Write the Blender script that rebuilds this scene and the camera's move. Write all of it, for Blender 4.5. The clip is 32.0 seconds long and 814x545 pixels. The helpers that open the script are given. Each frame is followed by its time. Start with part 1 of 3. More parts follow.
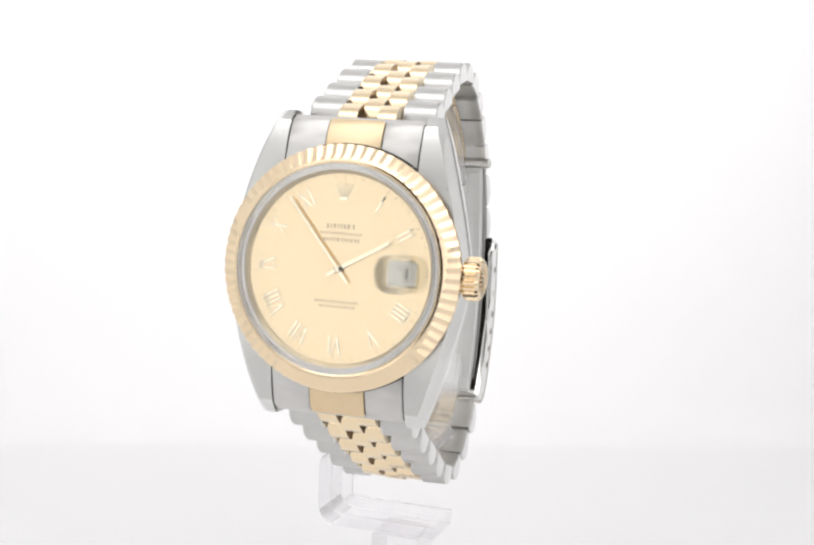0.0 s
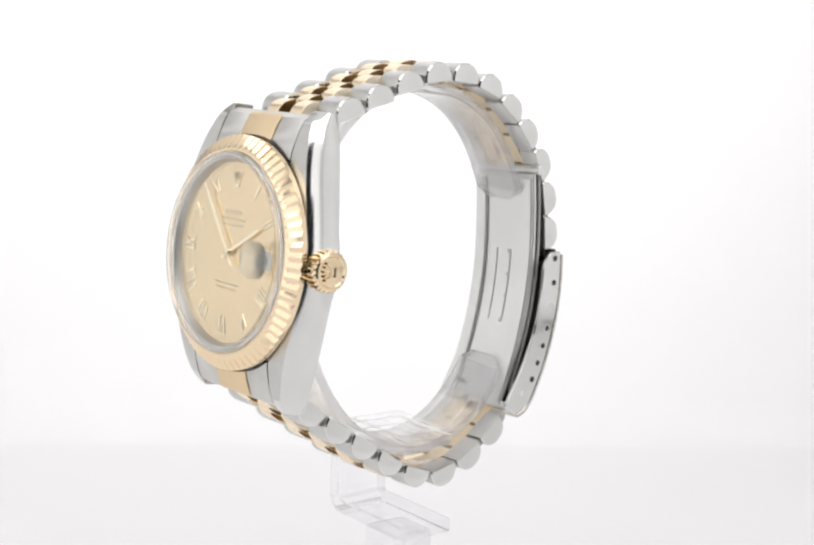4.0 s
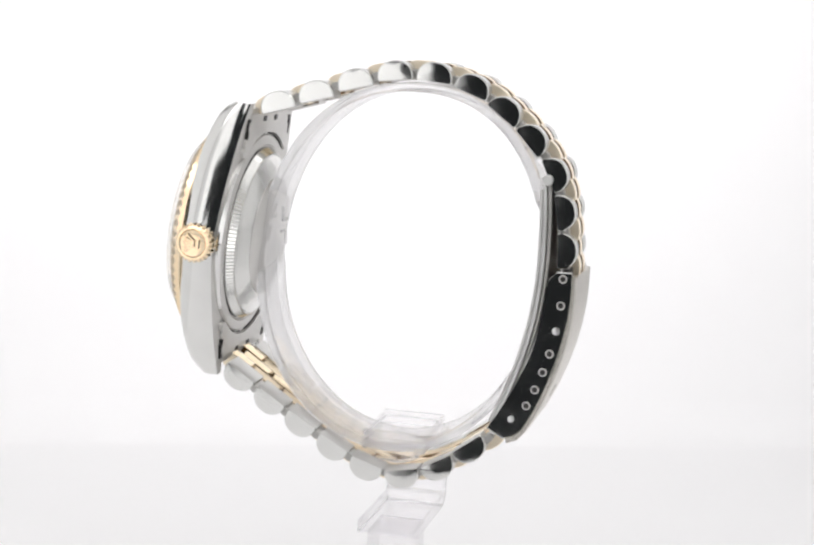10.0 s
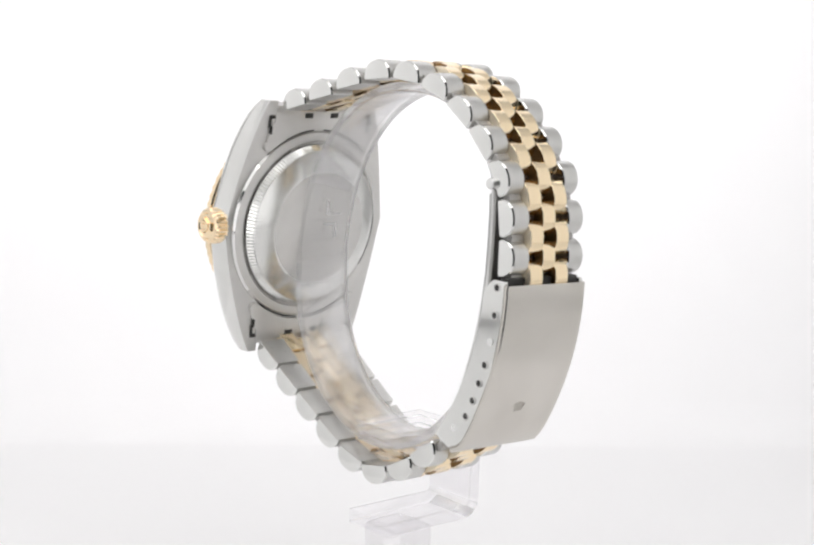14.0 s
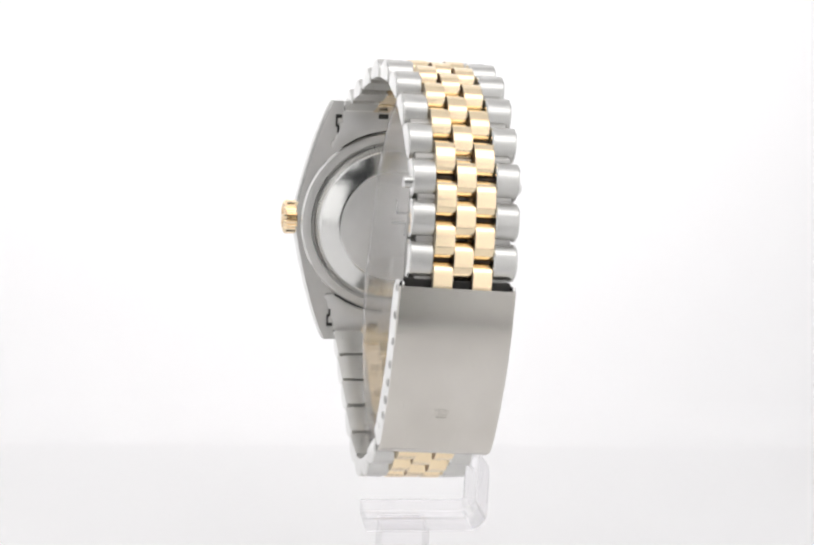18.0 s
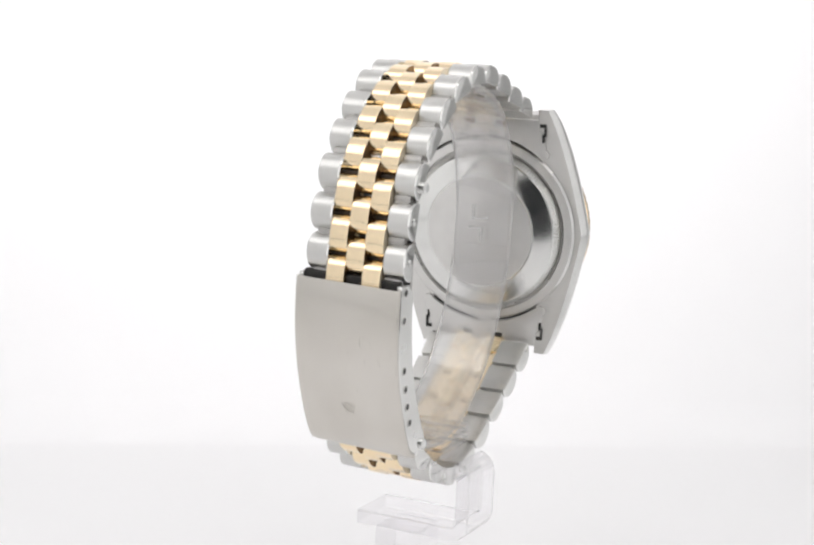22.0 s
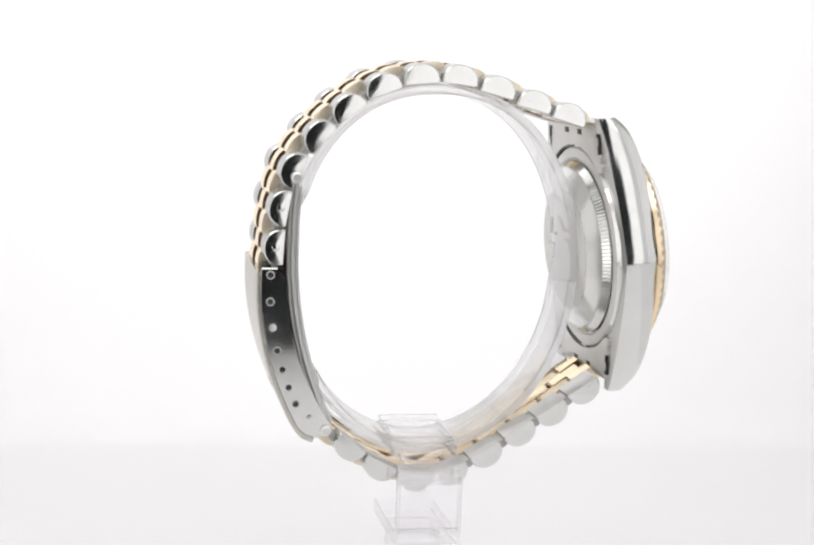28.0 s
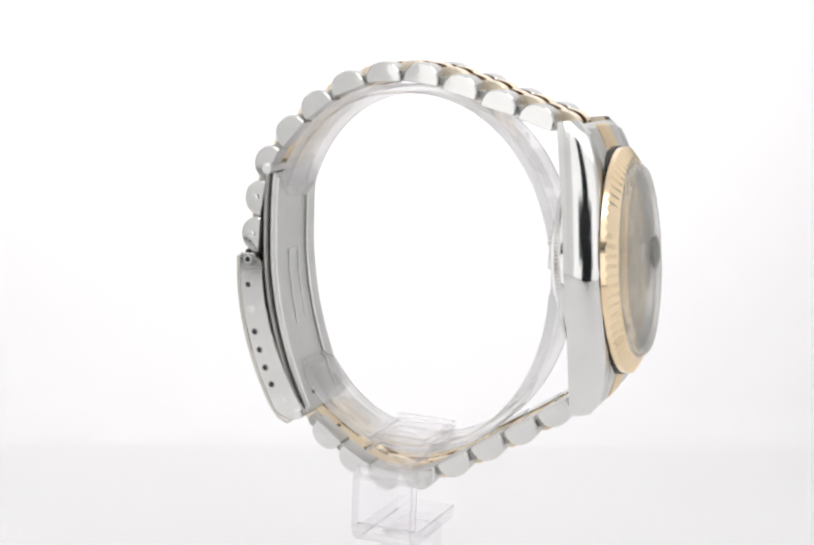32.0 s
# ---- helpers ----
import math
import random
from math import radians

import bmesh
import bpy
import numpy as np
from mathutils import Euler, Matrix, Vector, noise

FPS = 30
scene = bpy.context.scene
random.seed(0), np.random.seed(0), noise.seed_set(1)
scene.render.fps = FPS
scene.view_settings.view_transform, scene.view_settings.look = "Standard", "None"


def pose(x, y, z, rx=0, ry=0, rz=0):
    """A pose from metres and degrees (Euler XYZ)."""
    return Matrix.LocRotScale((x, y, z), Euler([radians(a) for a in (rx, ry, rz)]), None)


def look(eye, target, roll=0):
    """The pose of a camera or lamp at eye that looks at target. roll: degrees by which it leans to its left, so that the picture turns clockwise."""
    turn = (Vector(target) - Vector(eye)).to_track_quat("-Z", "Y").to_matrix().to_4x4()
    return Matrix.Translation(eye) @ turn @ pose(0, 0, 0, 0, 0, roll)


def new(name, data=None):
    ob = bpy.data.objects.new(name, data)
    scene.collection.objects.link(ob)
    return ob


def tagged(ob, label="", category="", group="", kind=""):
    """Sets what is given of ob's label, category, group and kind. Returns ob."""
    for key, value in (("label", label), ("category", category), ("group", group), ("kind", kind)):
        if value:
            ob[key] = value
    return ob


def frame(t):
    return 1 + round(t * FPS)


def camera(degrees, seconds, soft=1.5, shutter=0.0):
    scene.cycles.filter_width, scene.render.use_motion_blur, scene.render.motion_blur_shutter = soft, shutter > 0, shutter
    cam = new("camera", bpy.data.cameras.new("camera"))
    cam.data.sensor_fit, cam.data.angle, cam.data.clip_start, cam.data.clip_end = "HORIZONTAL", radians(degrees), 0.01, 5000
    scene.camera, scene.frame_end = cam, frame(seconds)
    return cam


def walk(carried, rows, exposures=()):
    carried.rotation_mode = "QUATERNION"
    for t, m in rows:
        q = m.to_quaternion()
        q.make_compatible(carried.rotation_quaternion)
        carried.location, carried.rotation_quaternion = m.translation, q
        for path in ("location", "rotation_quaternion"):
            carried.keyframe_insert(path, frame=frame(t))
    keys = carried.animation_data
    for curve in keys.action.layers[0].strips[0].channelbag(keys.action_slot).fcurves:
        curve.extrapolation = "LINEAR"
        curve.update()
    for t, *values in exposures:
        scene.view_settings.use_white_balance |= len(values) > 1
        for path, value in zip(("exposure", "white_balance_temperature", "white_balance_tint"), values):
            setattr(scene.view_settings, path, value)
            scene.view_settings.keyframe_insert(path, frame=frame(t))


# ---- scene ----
cam = camera(31.23, 32.0, soft=2.4)
EYE = Vector((0.0, -0.237, 0.107))
TILT, PAN, ROLL = radians(-8.914), radians(-0.333), 2.405
AHEAD = Vector((math.sin(PAN) * math.cos(TILT), math.cos(PAN) * math.cos(TILT), math.sin(TILT)))
VIEW = look(EYE, EYE + AHEAD, ROLL)
walk(cam, [(0.0, VIEW), (32.0, VIEW)], [(0.0, 0.12), (32.0, 0.12)])

# turn of the turntable: seconds and degrees
TURN = [(0.0, 343.886), (1.0, 335.829), (2.0, 327.667), (3.0, 319.367), (4.5, 306.245), (6.0, 292.851), (7.5, 279.685),
        (9.0, 267.079), (11.0, 250.058), (13.0, 232.948), (15.0, 216.152), (17.0, 199.331), (19.25, 180.0), (21.0, 164.762),
        (23.0, 147.428), (25.0, 130.235), (27.0, 113.508), (29.0, 96.457), (30.5, 83.644), (32.0, 71.082)]

# ---- light ----
world = bpy.data.worlds.new("room")
scene.world = world
world.use_nodes = True
world.node_tree.nodes["Background"].inputs["Color"].default_value = (0.8, 0.85, 0.9, 1)
world.node_tree.nodes["Background"].inputs["Strength"].default_value = 0.02


def area(name, eye, target, w, h, watts, colour=(1, 1, 1)):
    lamp = bpy.data.lights.new(name, "AREA")
    lamp.shape, lamp.size, lamp.size_y, lamp.energy, lamp.color = "RECTANGLE", w, h, watts, colour
    ob = new(name, lamp)
    ob.matrix_world = look(eye, target)
    return ob


# both lamps are unseen additions that brighten the backdrop and floor
area("top_fill_lamp", (-0.03, -0.11, 0.36), (-0.03, 0.153, 0.11), 0.50, 0.20, 0.41, (1.0, 0.99, 0.99))
area("back_fill_lamp", (-0.032, 0.262, 0.145), (-0.032, 0.0, 0.135), 0.22, 0.15, 0.47, (1.0, 0.99, 1.0))


# ---- materials ----
def material(name):
    m = bpy.data.materials.new(name)
    m.use_nodes = True
    nt = m.node_tree
    return m, nt, nt.nodes["Principled BSDF"]


def noise_node(nt, scale, detail=4, stretch=None, rough=0.55):
    tc = nt.nodes.new("ShaderNodeTexCoord")
    mp = nt.nodes.new("ShaderNodeMapping")
    mp.inputs["Scale"].default_value = stretch or (1, 1, 1)
    n = nt.nodes.new("ShaderNodeTexNoise")
    n.inputs["Scale"].default_value, n.inputs["Detail"].default_value, n.inputs["Roughness"].default_value = scale, detail, rough
    nt.links.new(tc.outputs["Object"], mp.inputs["Vector"])
    nt.links.new(mp.outputs["Vector"], n.inputs["Vector"])
    return n


def spread(nt, src, lo, hi, dst, a=0.3, b=0.7):
    r = nt.nodes.new("ShaderNodeMapRange")
    r.inputs["From Min"].default_value, r.inputs["From Max"].default_value = a, b
    r.inputs["To Min"].default_value, r.inputs["To Max"].default_value = lo, hi
    nt.links.new(src, r.inputs["Value"])
    nt.links.new(r.outputs["Result"], dst)


def tint(nt, src, c0, c1, dst, a=0.35, b=0.65):
    r = nt.nodes.new("ShaderNodeValToRGB")
    r.color_ramp.elements[0].position, r.color_ramp.elements[1].position = a, b
    r.color_ramp.elements[0].color, r.color_ramp.elements[1].color = (*c0, 1), (*c1, 1)
    nt.links.new(src, r.inputs["Fac"])
    nt.links.new(r.outputs["Color"], dst)


def bump(nt, bsdf, src, strength, distance):
    b = nt.nodes.new("ShaderNodeBump")
    b.inputs["Strength"].default_value, b.inputs["Distance"].default_value = strength, distance
    nt.links.new(src, b.inputs["Height"])
    nt.links.new(b.outputs["Normal"], bsdf.inputs["Normal"])


def brush(nt, bsdf, amount, across):
    """Brushed finish: reflections smear across the brush lines, along the given axis of the thing."""
    v = nt.nodes.new("ShaderNodeVectorTransform")
    v.vector_type, v.convert_from, v.convert_to = "VECTOR", "OBJECT", "WORLD"
    v.inputs["Vector"].default_value = across
    bsdf.inputs["Anisotropic"].default_value = amount
    nt.links.new(v.outputs["Vector"], bsdf.inputs["Tangent"])


def metal(name, c0, c1, r0, r1, scale=300, stretch=None, relief=0.0, wear=900, across=None):
    m, nt, b = material(name)
    if across:
        brush(nt, b, 0.75, across)
    b.inputs["Metallic"].default_value = 1.0
    grain, patch = noise_node(nt, scale, 6, stretch), noise_node(nt, wear * 0.1, 3)
    tint(nt, patch.outputs["Fac"], c0, c1, b.inputs["Base Color"])
    spread(nt, grain.outputs["Fac"], r0, r1, b.inputs["Roughness"])
    if relief:
        bump(nt, b, grain.outputs["Fac"], relief, 0.00002)
    return m


STEEL = metal("polished_steel", (0.73, 0.73, 0.71), (0.79, 0.79, 0.77), 0.05, 0.12)
BRUSHED = metal("brushed_steel", (0.60, 0.595, 0.575), (0.67, 0.665, 0.645), 0.26, 0.40, 500, (30, 1, 1), 0.25)
SATIN = metal("satin_steel", (0.67, 0.66, 0.64), (0.73, 0.72, 0.70), 0.42, 0.55, 500, None, 0.15)
FLANK = metal("soft_polished_steel", (0.73, 0.73, 0.71), (0.79, 0.79, 0.77), 0.10, 0.14)
BACKS = metal("fine_polished_steel", (0.70, 0.70, 0.68), (0.76, 0.76, 0.74), 0.15, 0.22)
BLADE = metal("folding_blade_steel", (0.76, 0.76, 0.745), (0.81, 0.81, 0.795), 0.32, 0.38)
CLASP = metal("brushed_clasp_steel", (0.615, 0.588, 0.54), (0.675, 0.648, 0.60), 0.255, 0.275, 400, (30, 1, 1), 0.0, 900, (1, 0, 0))
GOLD = metal("polished_gold", (0.92, 0.74, 0.50), (0.945, 0.775, 0.54), 0.10, 0.18)
GOLD_BRUSH = metal("brushed_gold", (0.82, 0.65, 0.42), (0.89, 0.72, 0.48), 0.38, 0.50, 500, (1, 20, 20), 0.3)
GOLD_SATIN = metal("fine_brushed_gold", (0.93, 0.76, 0.515), (0.955, 0.80, 0.555), 0.13, 0.22, 500, (1, 20, 20), 0.12)
PALE_GOLD = metal("applied_gold", (0.985, 0.90, 0.71), (0.99, 0.925, 0.75), 0.13, 0.17)


def champagne():
    m, nt, b = material("champagne_dial_lacquer")
    b.inputs["Metallic"].default_value = 0.8
    n = noise_node(nt, 1500, 4)
    tint(nt, n.outputs["Fac"], (0.962, 0.785, 0.52), (0.968, 0.793, 0.528), b.inputs["Base Color"])
    spread(nt, n.outputs["Fac"], 0.17, 0.20, b.inputs["Roughness"])
    return m


def plain(name, c0, c1, rough, scale=200):
    m, nt, b = material(name)
    n = noise_node(nt, scale, 4)
    tint(nt, n.outputs["Fac"], c0, c1, b.inputs["Base Color"])
    b.inputs["Roughness"].default_value = rough
    return m


def gloss_share(nt, face_on):
    """Gloss that grows towards grazing angles, the same from both sides of a sheet."""
    lw = nt.nodes.new("ShaderNodeLayerWeight")
    lw.inputs["Blend"].default_value = 0.5
    power, share = nt.nodes.new("ShaderNodeMath"), nt.nodes.new("ShaderNodeMapRange")
    power.operation = "POWER"
    power.inputs[1].default_value = 5.0
    share.inputs["To Min"].default_value = face_on
    nt.links.new(lw.outputs["Facing"], power.inputs[0])
    nt.links.new(power.outputs["Value"], share.inputs["Value"])
    return share.outputs["Result"]


def blend(nt, fac, first, second):
    mix = nt.nodes.new("ShaderNodeMixShader")
    if isinstance(fac, float):
        mix.inputs["Fac"].default_value = fac
    else:
        nt.links.new(fac, mix.inputs["Fac"])
    nt.links.new(first, mix.inputs[1])
    nt.links.new(second, mix.inputs[2])
    return mix.outputs["Shader"]


def acrylic(name, ior, colour, share, wear=0.05, haze=0.0, gloss=0.04):
    """Clear moulded plastic: part straight through, part bent, a faint painted white haze, and a gloss on its faces."""
    m, nt, b = material(name)
    b.inputs["Transmission Weight"].default_value = 1.0
    b.inputs["IOR"].default_value = ior
    b.inputs["Base Color"].default_value = (*colour, 1)
    n = noise_node(nt, 60, 3)
    spread(nt, n.outputs["Fac"], 0.0, wear, b.inputs["Roughness"])
    t = nt.nodes.new("ShaderNodeBsdfTransparent")
    t.inputs["Color"].default_value = (*colour, 1)
    out = blend(nt, share, t.outputs["BSDF"], b.outputs["BSDF"])
    if haze:
        d, g, b2 = nt.nodes.new("ShaderNodeBsdfDiffuse"), nt.nodes.new("ShaderNodeBsdfGlossy"), nt.nodes.new("ShaderNodeBsdfTranslucent")
        d.inputs["Color"].default_value = b2.inputs["Color"].default_value = (0.99, 0.985, 0.99, 1)
        g.inputs["Roughness"].default_value = 0.03
        out = blend(nt, haze, out, blend(nt, 0.7, d.outputs["BSDF"], b2.outputs["BSDF"]))
        out = blend(nt, gloss_share(nt, gloss), out, g.outputs["BSDF"])
    nt.links.new(out, nt.nodes["Material Output"].inputs["Surface"])
    return m


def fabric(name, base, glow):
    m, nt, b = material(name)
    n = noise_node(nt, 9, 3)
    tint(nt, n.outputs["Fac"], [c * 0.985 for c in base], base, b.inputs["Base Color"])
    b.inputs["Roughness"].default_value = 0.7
    # emission is added in place of lamps outside the cloth
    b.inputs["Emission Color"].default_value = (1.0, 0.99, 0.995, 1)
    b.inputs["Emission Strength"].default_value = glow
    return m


DIAL = champagne()
# brown that paints the shade deep between the links
GAP_SHADE = plain("brown_gap_shade", (0.02, 0.011, 0.005), (0.06, 0.033, 0.014), 0.5, 1500)
PRINT = plain("brown_print", (0.74, 0.62, 0.45), (0.80, 0.68, 0.51), 0.6, 900)
WHITE = plain("white_enamel", (0.86, 0.855, 0.84), (0.89, 0.885, 0.87), 0.4, 600)
# near-black: painted shade in gaps, slots and holes, and the date figure
DARK = plain("shade_and_ink_black", (0.015, 0.014, 0.013), (0.03, 0.028, 0.025), 0.5, 600)
ACRYLIC = acrylic("clear_acrylic", 1.42, (0.992, 0.988, 0.994), 0.12, 0.002, 0.002)
BLOCK = acrylic("clear_acrylic_block", 1.42, (1.0, 0.998, 1.0), 0.0, 0.002, 0.004)
# haze whitens the cuff in place of light its faces reflect
CUFF = acrylic("thin_clear_acrylic", 1.42, (1.0, 0.999, 1.0), 0.35, 0.002, 0.08, 0.09)
# stronger haze paints the brightness that clear edges gather
EDGE = acrylic("bright_acrylic_edge", 1.42, (0.998, 0.996, 0.998), 0.6, 0.002, 0.20)
SAPPHIRE = acrylic("sapphire_crystal", 1.4, (1, 1, 1), 0.6, 0.0)


def window(name, face_on):
    """Flat crystal: clear, with a gloss that grows towards grazing angles."""
    m, nt, b = material(name)
    nt.nodes.remove(b)
    t, g = nt.nodes.new("ShaderNodeBsdfTransparent"), nt.nodes.new("ShaderNodeBsdfGlossy")
    t.inputs["Color"].default_value = (0.99, 0.99, 0.985, 1)
    g.inputs["Roughness"].default_value = 0.0
    out = blend(nt, gloss_share(nt, face_on), t.outputs["BSDF"], g.outputs["BSDF"])
    nt.links.new(out, nt.nodes["Material Output"].inputs["Surface"])
    return m


CRYSTAL = window("crystal_face", 0.03)
LENS = acrylic("magnifier_lens", 1.6, (0.96, 0.95, 0.89), 0.92, 0.0, 0.005, 0.07)
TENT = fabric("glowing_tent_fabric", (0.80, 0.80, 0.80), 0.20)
FRONT = fabric("glowing_front_fabric", (0.80, 0.80, 0.80), 0.56)
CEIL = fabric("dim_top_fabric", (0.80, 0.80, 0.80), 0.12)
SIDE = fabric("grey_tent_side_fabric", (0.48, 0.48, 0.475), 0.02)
# floor and backdrop sheet get a glow of their own to whiten the background
FLOOR = fabric("glowing_floor_fabric", (0.80, 0.80, 0.80), 0.07)
BACK = fabric("glowing_backdrop_sheet", (0.835, 0.833, 0.835), 0.212)
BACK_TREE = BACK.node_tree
# the sheet passes light from the lamp added behind it
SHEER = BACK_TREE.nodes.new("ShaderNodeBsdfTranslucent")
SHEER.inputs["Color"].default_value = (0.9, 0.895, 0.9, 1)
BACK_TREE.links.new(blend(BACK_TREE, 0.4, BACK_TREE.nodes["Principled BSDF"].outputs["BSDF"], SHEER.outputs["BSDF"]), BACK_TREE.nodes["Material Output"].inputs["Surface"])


MM = 0.001


# ---- mesh tools (millimetres in, metres out) ----
def mesh(name, verts, faces, mat, angle=35):
    me = bpy.data.meshes.new(name)
    me.from_pydata([(x * MM, y * MM, z * MM) for x, y, z in verts], [], faces)
    bm = bmesh.new()
    bm.from_mesh(me)
    bmesh.ops.remove_doubles(bm, verts=bm.verts, dist=1e-7)
    bmesh.ops.recalc_face_normals(bm, faces=bm.faces)
    bm.to_mesh(me)
    bm.free()
    me.materials.append(mat)
    me.polygons.foreach_set("use_smooth", [True] * len(me.polygons))
    me.set_sharp_from_angle(angle=radians(angle))
    return me


def part(name, me, parent, label="", m=None):
    ob = new(name, me)
    ob.parent = parent
    if m is not None:
        ob.matrix_local = m
    return tagged(ob, label) if label else ob


def mpose(x, y, z, rx=0, ry=0, rz=0):
    return pose(x * MM, y * MM, z * MM, rx, ry, rz)


def prism(profile, x0, x1, chamfer=0.0):
    """A closed profile in (y, z), drawn out along x, its ends chamfered."""
    cy, cz = np.mean(profile, axis=0)
    stations = [(x0, chamfer), (x0 + chamfer, 0), (x1 - chamfer, 0), (x1, chamfer)] if chamfer else [(x0, 0), (x1, 0)]
    verts, faces, n = [], [], len(profile)
    for x, c in stations:
        for y, z in profile:
            d = math.hypot(y - cy, z - cz)
            k = max(0.0, 1 - c / d) if d else 1
            verts.append((x, cy + (y - cy) * k, cz + (z - cz) * k))
    for s in range(len(stations) - 1):
        for i in range(n):
            j = (i + 1) % n
            faces.append((s * n + i, s * n + j, (s + 1) * n + j, (s + 1) * n + i))
    faces.append(tuple(range(n)))
    faces.append(tuple(range((len(stations) - 1) * n, len(stations) * n)))
    return verts, faces


def lathe(profile, n, wave=None, closed=True):
    """A profile of (r, z) turned about z; wave(k, i) moves r and z of ring k at step i."""
    verts, faces = [], []
    for k, (r, z) in enumerate(profile):
        for i in range(n):
            dr, dz = wave(k, i) if wave else (0, 0)
            a = 2 * math.pi * i / n
            verts.append(((r + dr) * math.cos(a), (r + dr) * math.sin(a), z + dz))
    m = len(profile)
    for k in range(m if closed else m - 1):
        k2 = (k + 1) % m
        for i in range(n):
            j = (i + 1) % n
            faces.append((k * n + i, k * n + j, k2 * n + j, k2 * n + i))
    if not closed:
        faces.append(tuple(range(n)))
        faces.append(tuple(range((m - 1) * n, m * n)))
    return verts, faces


def box(x0, x1, y0, y1, z0, z1, c=0.1):
    """A box with chamfered edges."""
    pr = [(y0 + c, z0), (y1 - c, z0), (y1, z0 + c), (y1, z1 - c), (y1 - c, z1), (y0 + c, z1), (y0, z1 - c), (y0, z0 + c)]
    return prism(pr, x0, x1, c)


def join(*pieces):
    verts, faces = [], []
    for v, f in pieces:
        k = len(verts)
        verts += list(v)
        faces += [tuple(i + k for i in q) for q in f]
    return verts, faces


def moved(piece, m):
    v, f = piece
    return [tuple(m @ Vector(p)) for p in v], f


def ribbon(path, thick, x0, x1, chamfer=0.1):
    """A strip along a path in (y, z), its thickness to both sides."""
    left, right = [], []
    for i, p in enumerate(path):
        a, b = path[max(i - 1, 0)], path[min(i + 1, len(path) - 1)]
        d = Vector((b[0] - a[0], b[1] - a[1])).normalized()
        nrm = Vector((-d.y, d.x)) * thick / 2
        left.append((p[0] + nrm.x, p[1] + nrm.y))
        right.append((p[0] - nrm.x, p[1] - nrm.y))
    n = len(path)
    xs = [x0, x0 + chamfer, x1 - chamfer, x1]
    verts, faces = [], []
    for l, r in zip(left, right):
        m = ((l[0] + r[0]) / 2, (l[1] + r[1]) / 2)
        k = 1 - 2 * chamfer / thick
        for x, s in zip(xs, (k, 1, 1, k)):
            verts.append((x, m[0] + (l[0] - m[0]) * s, m[1] + (l[1] - m[1]) * s))
        for x, s in zip(xs[::-1], (k, 1, 1, k)):
            verts.append((x, m[0] + (r[0] - m[0]) * s, m[1] + (r[1] - m[1]) * s))
    for i in range(n - 1):
        for j in range(8):
            q = (j + 1) % 8
            faces.append((i * 8 + j, i * 8 + q, (i + 1) * 8 + q, (i + 1) * 8 + j))
    faces += [tuple(range(8)), tuple(range((n - 1) * 8, n * 8))]
    return verts, faces


